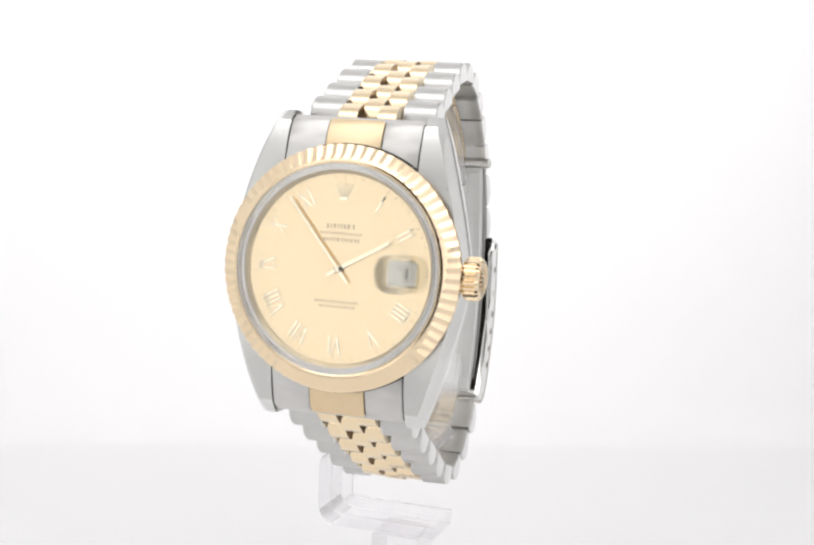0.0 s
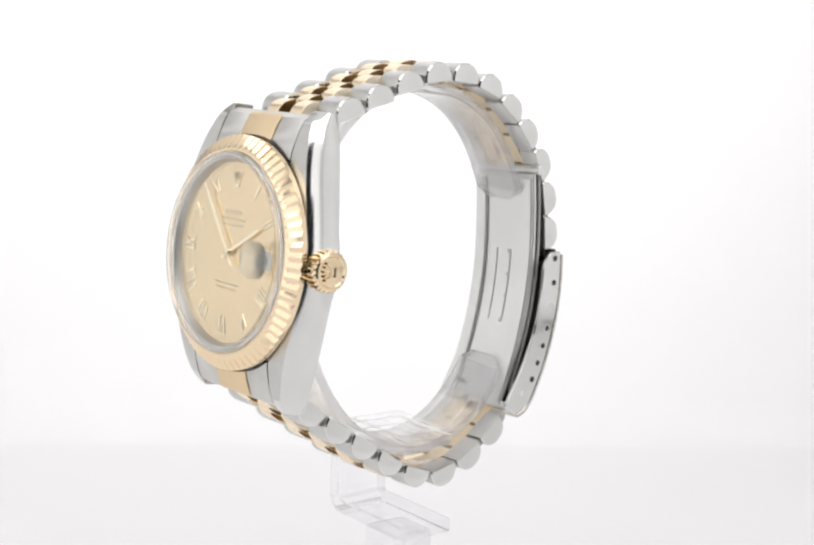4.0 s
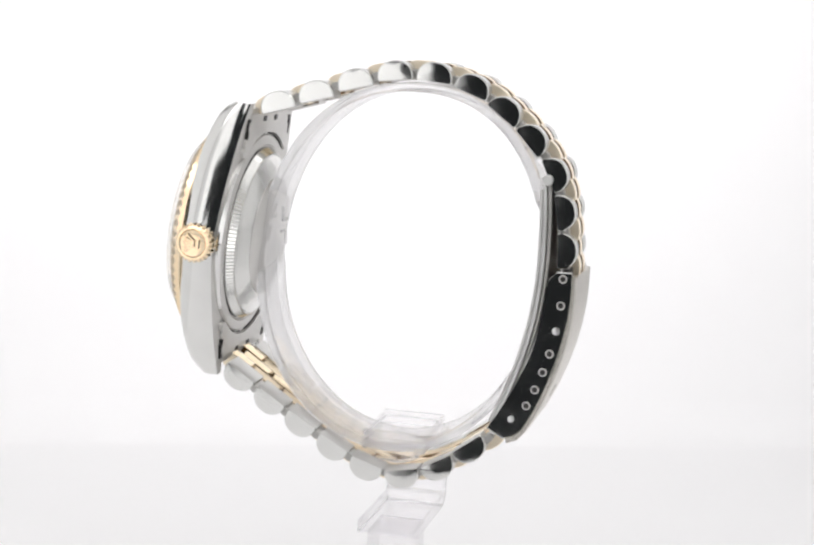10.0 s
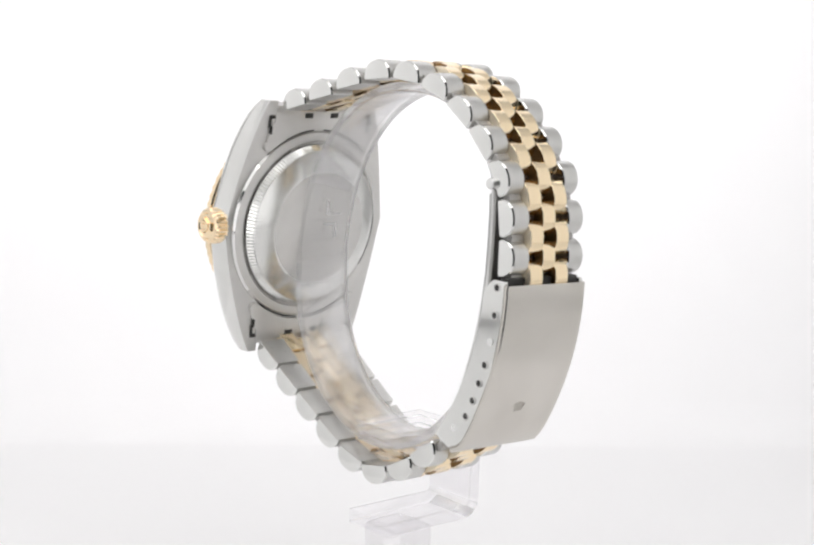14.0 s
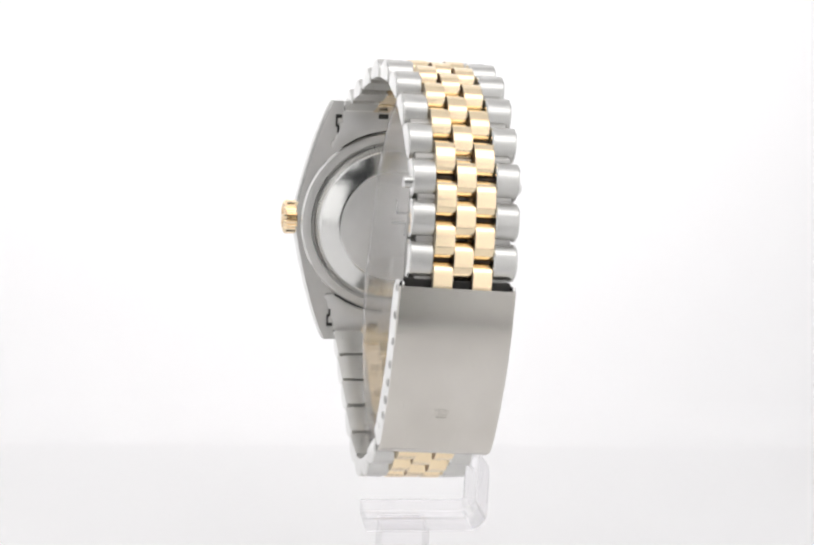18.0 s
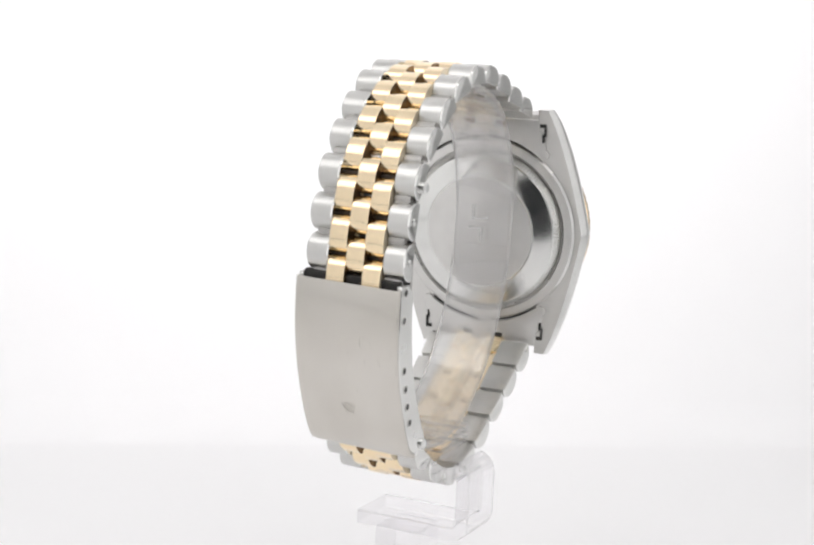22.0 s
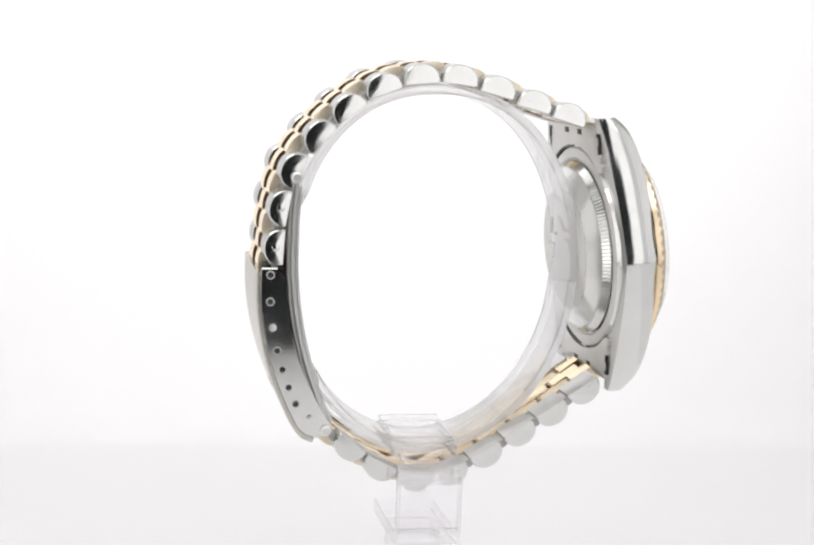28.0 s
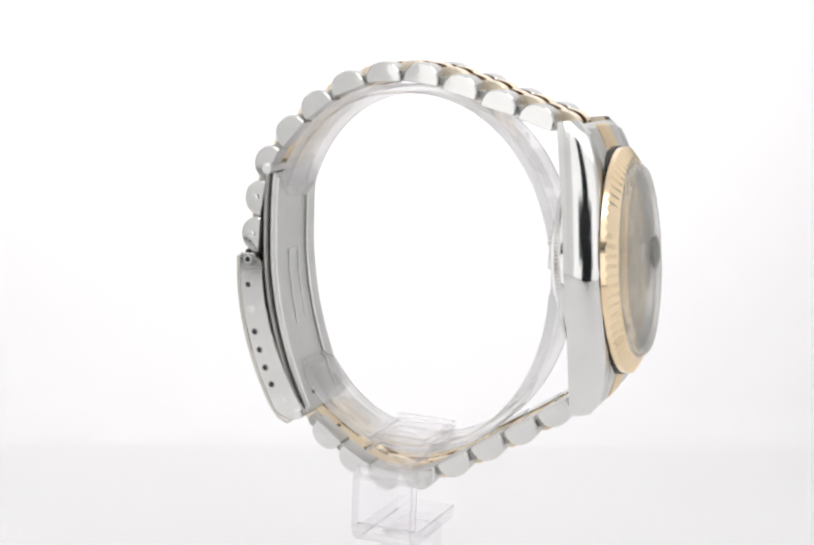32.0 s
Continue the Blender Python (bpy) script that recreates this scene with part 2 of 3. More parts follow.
# ---- the light tent ----
def tent():
    """A white photo tent: floor and backdrop, with unseen sides, top and a front with a round opening for the lens."""
    def sheet(name, verts, faces, mat, label):
        me = mesh(name, [(x * 1000, y * 1000, z * 1000) for x, y, z in verts], faces, mat)
        return tagged(new(name, me), label, name.split("_")[0], "", "structure")

    def slab(x0, x1, y0, y1, z0, z1):
        v = [(x, y, z) for x in (x0, x1) for y in (y0, y1) for z in (z0, z1)]
        return v, [(0, 1, 3, 2), (4, 6, 7, 5), (0, 4, 5, 1), (2, 3, 7, 6), (0, 2, 6, 4), (1, 5, 7, 3)]

    # one seamless sheet: floor that sweeps up into the backdrop
    yb, r, th = 0.153, 0.010, 0.003
    line = [(-0.175, 0.0), (-0.10, 0.0), (0.05, 0.0)] + [(yb - r + r * math.sin(a), r - r * math.cos(a)) for a in np.linspace(0, math.pi / 2, 24)] + [(yb, 0.20), (yb, 0.405)]
    line += [(yb + th, 0.405)] + [(yb - r + (r + th) * math.sin(a), r - (r + th) * math.cos(a)) for a in np.linspace(math.pi / 2, 0, 24)] + [(-0.175, -th)]
    v, f = prism(line, -0.135, 0.121)
    sheet("backdrop", [(p[0], p[1] + p[0] * 0.14 * max(0.0, min(1.0, (p[1] + 0.10) / 0.2)), p[2]) for p in v], f, BACK, "seamless white backdrop sheet, with added glow, curved up behind the watch")
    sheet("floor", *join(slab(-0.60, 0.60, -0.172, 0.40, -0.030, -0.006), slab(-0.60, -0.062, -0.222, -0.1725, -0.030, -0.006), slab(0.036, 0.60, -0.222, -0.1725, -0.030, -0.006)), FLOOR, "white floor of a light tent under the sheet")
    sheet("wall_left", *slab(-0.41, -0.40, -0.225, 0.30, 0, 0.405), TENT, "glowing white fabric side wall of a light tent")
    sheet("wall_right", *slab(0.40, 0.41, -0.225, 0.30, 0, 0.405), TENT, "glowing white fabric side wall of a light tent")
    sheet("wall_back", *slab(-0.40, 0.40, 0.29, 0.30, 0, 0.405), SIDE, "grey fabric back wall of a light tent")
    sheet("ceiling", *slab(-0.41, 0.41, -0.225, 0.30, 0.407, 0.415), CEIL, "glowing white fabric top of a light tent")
    # front wall: two lit panels with a slit between them, a wide window over them at lens height, cloth above
    # unseen; its bright and dark areas follow what the metal mirrors
    y0, y1, mid, hw, lo, hi, wl, wr = -0.225, -0.221, 0.0155, 0.061, 0.128, 0.185, -0.12, 0.085
    lit = 0.208
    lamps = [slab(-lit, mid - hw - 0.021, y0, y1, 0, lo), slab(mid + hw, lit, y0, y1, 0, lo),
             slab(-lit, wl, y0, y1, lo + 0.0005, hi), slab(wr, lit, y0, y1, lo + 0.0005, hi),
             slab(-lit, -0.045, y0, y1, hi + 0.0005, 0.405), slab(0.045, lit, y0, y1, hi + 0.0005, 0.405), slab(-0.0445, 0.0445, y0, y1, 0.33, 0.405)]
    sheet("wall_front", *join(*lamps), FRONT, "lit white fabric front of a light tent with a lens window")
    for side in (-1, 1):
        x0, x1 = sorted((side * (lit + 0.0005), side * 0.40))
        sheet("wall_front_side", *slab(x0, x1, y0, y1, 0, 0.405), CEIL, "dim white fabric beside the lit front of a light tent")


tent()

# ---- the display stand ----
ZS = 107.0


def stand():
    root = new("display_stand")
    tagged(root, "clear acrylic watch stand with an open oval cuff", "display stand")
    # open oval cuff
    cy, cz = -1.75, -37.5
    path, width = [], []
    for a in np.linspace(19.5, 327, 90):
        c, s = math.cos(radians(a)), math.sin(radians(a))
        ry, rz = (23.0, 30.7) if s > 0 else (22.6, 28.0)
        ry += 0.8 if c < 0 else 0.7 if s > 0 else 0
        e = (0.86 if c > 0 else 0.95) if s > 0 else 1.0
        path.append((cy + ry * math.copysign(abs(c) ** e, c), cz + rz * math.copysign(abs(s) ** e, s) + ZS))
    run = [0.0]
    for p, q in zip(path, path[1:]):
        run.append(run[-1] + math.dist(p, q))
    for d in run:
        # tongue ends with round corners
        w = min(d, run[-1] - d)
        width.append(5.4 - 2.6 + math.sqrt(max(0.0, 2.6 ** 2 - max(0.0, 2.6 - w) ** 2)))
    v, f = ribbon(path, 1.5, -1.0, 1.0, 0.3)
    v = [((x / abs(x)) * (width[i // 8] - (0.3 if abs(x) < 0.9 else 0.0)) - 0.4 - 0.048 * (y + 24.75) - 0.066 * (z - cz - ZS), y, z) for i, (x, y, z) in enumerate(v)]
    cuff = mesh("cuff", v, f, CUFF)
    cuff.materials.append(EDGE)
    # rim faces take the bright edge haze
    for f in cuff.polygons:
        if abs(f.normal.x) > 0.5:
            f.material_index = 1
    part("cuff", cuff, root).visible_shadow = False

    def edged(me, flat=0.93):
        """Chamfers of a moulded piece get the hazier edge material, a bright line painted along them."""
        me.materials.append(EDGE)
        for f in me.polygons:
            if max(abs(c) for c in f.normal) < flat and f.area < 12e-6:
                f.material_index = 1
        return me

    # small raised mark on the inside of the cuff
    mk = join(box(-2.4, 0.6, -23.3, -22.9, -30.2 + ZS, -29.8 + ZS, 0.05), box(0.2, 0.6, -23.3, -22.9, -30.2 + ZS, -27.6 + ZS, 0.05),
              box(-1.4, 1.2, -23.3, -22.9, -32.0 + ZS, -31.6 + ZS, 0.05), box(-1.4, -1.0, -23.3, -22.9, -34.2 + ZS, -32.0 + ZS, 0.05))
    part("moulded_mark", mesh("moulded_mark", *mk, EDGE), root)
    # saddle block that carries the cuff, its underside rounded
    levels = [(-62.7, 0.25, 0.25), (-62.9, 0, 0), (-63.65, 0, 0), (-63.8, 0.45, 0.45), (-64.0, 0.45, 0.45), (-64.15, 0, 0), (-65.0, 0, 0), (-65.1, 0.4, 0.4), (-65.3, 0.4, 0.4),
              (-65.4, 0, 0), (-65.9, 0, 0), (-66.1, 0.5, 0.5), (-66.8, 0.6, 1.2), (-67.5, 0.7, 2.3), (-68.0, 0.8, 3.6), (-68.2, 1.0, 4.9)]
    v, f = [], []
    for z, dx, dy in levels:
        v += [(x, y, z + ZS) for x, y in ((-8.2 + dx, -6.3 + dy), (6.2 - dx, -6.3 + dy), (6.2 - dx, 4.3 - dy), (-8.2 + dx, 4.3 - dy))]
    for k in range(len(levels) - 1):
        f += [(4 * k + i, 4 * k + (i + 1) % 4, 4 * k + 4 + (i + 1) % 4, 4 * k + 4 + i) for i in range(4)]
    f += [(0, 1, 2, 3), tuple(range(4 * len(levels) - 4, 4 * len(levels)))]
    part("saddle", edged(mesh("saddle", v, f, BLOCK, 10), 0.985), root, "ridged clear block under the cuff")
    part("step", mesh("step", *box(6.25, 7.0, -5.2, 3.2, -65.0 + ZS, -64.2 + ZS, 0.2), ACRYLIC), root)
    # bent strip: leg and foot plate in one piece, and the column below
    bend = [(-10.4, -68.2)] + [(-10.2 - 2.0 * math.sin(a), -70.2 + 2.0 * math.cos(a)) for a in np.linspace(0.2, math.pi / 2, 6)]
    bend += [(-10.2 - 2.0 * math.cos(a), -77.0 - 2.0 * math.sin(a)) for a in np.linspace(0, math.pi / 2, 7)] + [(7.0, -79.0)]
    strip = ribbon([(x, z + ZS) for x, z in bend], 2.4, -6.3, 4.1, 0.25)
    part("bent_strip", edged(mesh("bent_strip", *moved(strip, Matrix.Rotation(math.pi / 2, 4, "Z") @ Matrix.Diagonal((1, -1, 1, 1))), ACRYLIC)), root)
    part("column", edged(mesh("column", *box(-3.9, 4.2, -5.4, 2.6, 0.1, -80.3 + ZS, 0.4), ACRYLIC)), root)
    return root


stand_root = stand()

# ---- the wristwatch ----
ZW = 70.0
watch = new("wristwatch")
tagged(watch, "two-tone steel and gold wristwatch with champagne dial on clear stand", "wristwatch")
CASE = mpose(-0.85, -35.8, -31.7 + ZW, 90 - 5.9)


def rail(side):
    """One flank of the case with its two lugs."""
    verts, faces, ys = [], [], np.linspace(-22.2, 22.2, 45)
    for y in ys:
        u = abs(y) / 22.2
        xo = 18.5 - 5.8 * (0.65 * u + 0.35 * u * u) - 0.35 * u ** 10
        zt = -1.35 - 0.25 * u - 2.6 * max(0.0, (u - 0.45) / 0.55) ** 2.2 - 0.9 * max(0.0, (u - 0.88) / 0.12) ** 2
        zb = -6.6 - 1.5 * u ** 1.6
        xi = 10.05
        z0, z1 = zb + 0.3, zt - 0.3
        sec = [(xi, zb), (xo - 0.5, zb)]
        for q in np.linspace(-1, 1, 15):
            sec.append((xo - (0.70 + 0.25 * u if q > 0 else 0.42) * q * q, (z0 + z1) / 2 + q * (z1 - z0) / 2))
        sec += [(xo - 0.95 - 0.3 * u, zt), (xi, zt)]
        verts += [(side * x, y, z) for x, z in sec]
    n = len(sec)
    for i in range(len(ys) - 1):
        for j in range(n):
            k = (j + 1) % n
            faces.append((i * n + j, i * n + k, (i + 1) * n + k, (i + 1) * n + j))
    faces += [tuple(range(n)), tuple(range((len(ys) - 1) * n, len(ys) * n))]
    return verts, faces


def case_parts():
    core = lathe([(16.2, -1.4), (16.9, -6.2), (16.9, -7.3), (16.6, -7.7), (16.1, -7.85), (15.1, -7.85), (14.85, -7.6), (14.85, -6.9), (0.01, -6.9), (0.01, -1.4)], 96)
    body = mesh("case", *join(rail(1), rail(-1), core), STEEL, 24)
    body.materials.append(BRUSHED)
    body.materials.append(SATIN)
    body.materials.append(FLANK)
    for p in body.polygons:
        if abs(p.normal.x) > 0.6 and abs(p.center.x) > 10.2 * MM:
            p.material_index = 3
        elif p.normal.z > 0.85:
            p.material_index = 1
        elif p.normal.z < -0.4:
            p.material_index = 2
    part("case", body, watch, "polished steel case with four lugs", CASE)

    # fluted bezel, 72 flutes
    per = 4

    def flute(k, i):
        h = abs((i % per) - per / 2) / (per / 2) - 0.5
        return 0, h * (0, 0, 0, 0, 0.10, 0.31, 0.35, 0, 0)[k]

    bz = [(14.85, -1.2), (14.85, 0.95), (15.15, 1.12), (15.45, 1.08), (15.62, 0.97), (16.1, 0.64), (17.6, -0.36), (17.6, -1.2), (17.4, -1.36)]
    part("bezel", mesh("bezel", *lathe(bz, 72 * per, flute), GOLD, 12), watch, "polished fluted yellow gold bezel", CASE)
    part("inner_ring", mesh("inner_ring", *lathe([(13.45, 0.0), (14.0, 1.0), (14.84, 1.0), (14.84, -0.2), (13.45, -0.2)], 96), BRUSHED), watch, "satin steel ring round the dial", CASE)

    # case back with a knurled ring
    def knurl(k, i):
        return ((-0.14 if i % 2 else 0.0), (0.12 if i % 2 else 0.0)) if k in (3, 4) else (0, 0)

    cb = [(0.01, -6.8), (14.4, -6.8), (14.5, -7.2), (14.5, -7.95), (13.75, -9.05), (13.3, -9.2), (10.4, -10.3), (10.2, -10.35), (0.01, -10.4)]
    part("case_back", mesh("case_back", *lathe(cb, 300, knurl), BACKS, 25), watch, "steel case back with knurled edge", CASE)
    part("back_disc", mesh("back_disc", *lathe([(0.01, -10.3), (10.0, -10.3), (10.0, -10.4), (9.8, -10.5), (0.01, -10.5)], 96), SATIN), watch, "satin steel centre of the case back", CASE)

    # crystal with the date lens
    cry = [(0.01, 1.95), (14.25, 1.95), (14.3, 2.0), (14.25, 2.08), (0.01, 2.1)]
    glass = part("crystal", mesh("crystal", *lathe(cry, 96), CRYSTAL), watch, "clear flat crystal", CASE)
    glass.visible_shadow = False
    rim = lathe([(14.32, 1.1), (14.8, 1.1), (14.8, 1.85), (14.55, 2.08), (14.32, 2.1)], 96)
    part("crystal_rim", mesh("crystal_rim", *rim, SAPPHIRE), glass, "clear bevelled edge of the crystal").visible_shadow = False
    n, rows, verts, faces = 40, 9, [], []
    for k in range(rows + 1):
        for i in range(n):
            a = 2 * math.pi * i / n
            sx, sy = math.copysign(abs(math.cos(a)) ** 0.75, math.cos(a)), math.copysign(abs(math.sin(a)) ** 0.75, math.sin(a))
            q = 1.0 if k == 0 else max(0.001, math.cos((k - 1) / (rows - 1) * math.pi / 2))
            verts.append((9.1 + 3.3 * sx * q, 2.75 * sy * q, 2.125 if k == 0 else 2.25 + 0.65 * (1 - q * q)))
    for k in range(rows):
        for i in range(n):
            j = (i + 1) % n
            faces.append((k * n + i, k * n + j, (k + 1) * n + j, (k + 1) * n + i))
    faces += [tuple(range(n)), tuple(range(rows * n, rows * n + n))]
    lens = part("date_lens", mesh("date_lens", verts, faces, LENS, 60), glass, "small domed magnifier over the date")
    lens.visible_shadow = False

    # winding crown
    def teeth(k, i):
        return ((-0.32 if (i % 4) in (0, 1) else 0.0), 0) if k in (2, 3) else (0, 0)

    cr = [(0.01, 0), (2.3, 0), (3.1, 0.35), (3.1, 2.2), (2.75, 2.62), (2.5, 2.8), (2.25, 2.8), (2.1, 2.62), (1.6, 2.5), (0.01, 2.56)]
    turn = CASE @ mpose(17.2, 0, -4.0, 0, 90)
    crown = part("winding_crown", mesh("winding_crown", *lathe(cr, 96, teeth), GOLD, 25), watch, "ribbed yellow gold winding crown", turn)
    em = [moved(box(-0.13, 0.13, -0.35, 1.25 - 0.08 * abs(k), 2.45, 2.84, 0.06), pose(0.28 * k, 0, 0, 0, 0, -17 * k)) for k in (-2, -1, 0, 1, 2)]
    em += [moved(box(-0.2, 0.2, -0.16, 0.16, 2.45, 2.86, 0.06), pose(0.28 * k + (1.3 - 0.08 * abs(k)) * math.sin(radians(17 * k)), (1.3 - 0.08 * abs(k)) * math.cos(radians(17 * k)), 0)) for k in (-2, -1, 0, 1, 2)]
    em.append(box(-0.75, 0.75, -1.05, -0.62, 2.45, 2.82, 0.06))
    em = [moved(e, pose(0, 0, 0, 0, 0, 90)) for e in em]
    part("emblem", mesh("emblem", *join(*em), GOLD), crown, "small raised fan-shaped mark")
    tube = lathe([(0.01, -1.5), (2.0, -1.5), (2.0, 0.05), (0.01, 0.05)], 24)
    part("crown_tube", mesh("crown_tube", *tube, GOLD), crown)


def stroke(x0, y0, x1, y1, w, z0=0.0, z1=0.13):
    d = Vector((x1 - x0, y1 - y0))
    ln = d.length
    m = Matrix.Translation(((x0 + x1) / 2, (y0 + y1) / 2, 0)) @ Matrix.Rotation(math.atan2(d.y, d.x), 4, "Z")
    return moved(box(-ln / 2, ln / 2, -w / 2, w / 2, z0, z1, min(0.035, w * 0.2, (z1 - z0) * 0.4)), m)


def numeral(text):
    """Strokes of a Roman numeral, 2.4 high, centred."""
    adv = {"I": 0.62, "V": 1.45, "X": 1.45}
    total = sum(adv[c] for c in text)
    x, out = -total / 2, []
    for c in text:
        m = x + adv[c] / 2
        if c == "I":
            out += [stroke(m, -1.2, m, 1.2, 0.34), stroke(m - 0.25, 1.2, m + 0.25, 1.2, 0.1), stroke(m - 0.25, -1.2, m + 0.25, -1.2, 0.1)]
        elif c == "V":
            out += [stroke(m - 0.55, 1.2, m, -1.2, 0.36), stroke(m, -1.2, m + 0.55, 1.2, 0.2), stroke(m - 0.8, 1.2, m - 0.3, 1.2, 0.1), stroke(m + 0.3, 1.2, m + 0.8, 1.2, 0.1)]
        else:
            out += [stroke(m - 0.55, 1.2, m + 0.55, -1.2, 0.36), stroke(m - 0.55, -1.2, m + 0.55, 1.2, 0.2)]
            out += [stroke(m + s * 0.55 - 0.25, t * 1.2, m + s * 0.55 + 0.25, t * 1.2, 0.1) for s in (-1, 1) for t in (-1, 1)]
        x += adv[c]
    return join(*out)


def pointer(length, tail, w):
    pr = [(-w * 0.45, -tail), (w * 0.45, -tail), (w * 0.5, 0), (w * 0.5, length * 0.93), (0, length), (-w * 0.5, length * 0.93), (-w * 0.5, 0)]
    n = len(pr)
    verts = [(x, y, 0) for x, y in pr] + [(x, y, 0.08) for x, y in pr] + [(0, -tail + 0.2, 0.12), (0, length - 0.4, 0.12)]
    faces = [tuple(range(n))] + [(i, (i + 1) % n, n + (i + 1) % n, n + i) for i in range(n)]
    t0, t1 = 2 * n, 2 * n + 1
    faces += [(n, n + 1, t0), (n + 1, n + 2, t0), (n + 2, n + 3, t1, t0), (n + 3, n + 4, t1), (n + 4, n + 5, t1), (n + 5, n + 6, t0, t1), (n + 6, n, t0)]
    return verts, faces


def dial_parts():
    # dial plate
    n, ro = 96, 13.6
    disc = lathe([(0.01, -0.3), (ro, -0.3), (ro, 0.0), (0.01, 0.0)], n)
    dial = part("dial", mesh("dial", *disc, DIAL), watch, "champagne sunburst dial with Roman numerals", CASE)
    for h, text in ((1, "I"), (2, "II"), (4, "IIII"), (5, "V"), (6, "VI"), (7, "VII"), (8, "VIII"), (9, "IX"), (10, "X"), (11, "XI")):
        a = radians(90 - 30 * h)
        m = mpose(10.9 * math.cos(a), 10.9 * math.sin(a), 0.01, 0, 0, -30 * h)
        part("numeral", mesh("numeral", *numeral(text), PALE_GOLD), dial, "applied gold Roman numeral", m)
    fan = [stroke(0.24 * k, -0.7, 0.62 * k, 1.15 - 0.12 * abs(k), 0.15) for k in (-2, -1, 0, 1, 2)]
    fan += [stroke(0.62 * k - 0.1, 1.2 - 0.12 * abs(k), 0.62 * k + 0.1, 1.2 - 0.12 * abs(k), 0.2) for k in (-2, -1, 0, 1, 2)]
    fan.append(stroke(-0.6, -0.95, 0.6, -0.95, 0.5))
    part("emblem", mesh("emblem", *join(*fan), PALE_GOLD), dial, "applied gold fan-shaped mark", mpose(0, 10.9, 0.01))
    ticks, rng = [], random.Random(4)
    for i in range(60):
        a = radians(6 * i)
        r1 = 12.75 if i % 5 else 12.6
        ticks.append(stroke(r1 * math.sin(a), r1 * math.cos(a), 13.15 * math.sin(a), 13.15 * math.cos(a), 0.09, 0.0, 0.03))
    part("minute_track", mesh("minute_track", *join(*ticks), PRINT), dial, "fine printed minute marks")
    for y, w, h in ((6.0, 4.4, 0.72), (5.0, 6.2, 0.4), (4.1, 5.4, 0.55), (-4.7, 6.6, 0.36), (-5.4, 5.2, 0.36)):
        x, bars = -w / 2, []
        while x < w / 2 - 0.1:
            step = rng.uniform(0.55, 0.95) * h * 1.1
            bars.append(stroke(x, y, min(x + step * 0.45, w / 2), y, h, 0.0, 0.025))
            x += step
        part("printed_line", mesh("printed_line", *join(*bars), PRINT), dial, "line of small brown print")
    date = part("date_window", mesh("date_window", *box(7.45, 10.85, -1.35, 1.35, 0.005, 0.03, 0.01), WHITE), dial, "white date window")
    fr = [stroke(7.4, s * 1.4, 10.9, s * 1.4, 0.14, 0.0, 0.08) for s in (-1, 1)] + [stroke(x, -1.4, x, 1.4, 0.14, 0.0, 0.08) for x in (7.4, 10.9)]
    part("window_frame", mesh("window_frame", *join(*fr), PALE_GOLD), date)
    part("date_figure", mesh("date_figure", *box(9.6, 9.8, -0.6, 0.6, 0.03, 0.05, 0.01), DARK), date, "dark date figure")
    part("hour_pointer", mesh("hour_pointer", *pointer(8.6, 2.0, 0.52), PALE_GOLD, 20), dial, "slim gold hour pointer", mpose(0, 0, 0.35, 0, 0, -60))
    part("minute_pointer", mesh("minute_pointer", *pointer(12.7, 2.4, 0.46), PALE_GOLD, 20), dial, "slim gold minute pointer", mpose(0, 0, 0.6, 0, 0, 39))
    part("pivot_cap", mesh("pivot_cap", *lathe([(0.01, 0.3), (0.55, 0.3), (0.55, 0.85), (0.3, 0.95), (0.01, 0.95)], 24), PALE_GOLD), dial)


case_parts()
dial_parts()


# ---- bracelet ----
def pillow(piece, rise=0.045):
    """The two flat ends of a drawn-out profile, slightly domed by wear."""
    v, f = list(piece[0]), list(piece[1])
    for ring in f[-2:]:
        f.remove(ring)
        n = len(ring)
        c = [sum(v[i][k] for i in ring) / n for k in range(3)]
        out = rise if c[0] > 0 else -rise
        mid = len(v)
        v += [(v[i][0] + out * 0.75, c[1] + (v[i][1] - c[1]) * 0.5, c[2] + (v[i][2] - c[2]) * 0.5) for i in ring]
        v.append((c[0] + out, c[1], c[2]))
        for k in range(n):
            j = (k + 1) % n
            f += [(ring[k], ring[j], mid + j, mid + k), (mid + k, mid + j, mid + n)]
    return v, f


def polish_ends(me, mat):
    """The flat ends of a link are polished, its round back brushed."""
    me.materials.append(mat)
    for p in me.polygons:
        if abs(p.normal.x) > 0.6:
            p.material_index = 1
    return me


def dome(chord, height, n=9, e=1.0):
    """Half-round link section in (y, z), flat side down, its base on z = 0."""
    pts = [(-chord / 2 + 0.15, 0.0), (chord / 2 - 0.15, 0.0)]
    for i in range(n + 1):
        a = math.pi * i / n
        pts.append((chord / 2 * math.copysign(abs(math.cos(a)) ** e, math.cos(a)), 0.35 + (height - 0.35) * abs(math.sin(a)) ** e))
    return pts


GW = 2.95  # width of one gold piece
SEC_STEEL, SEC_GOLD = dome(5.75, 3.2, 12, 0.92), dome(5.7, 2.8, 14, 0.84)


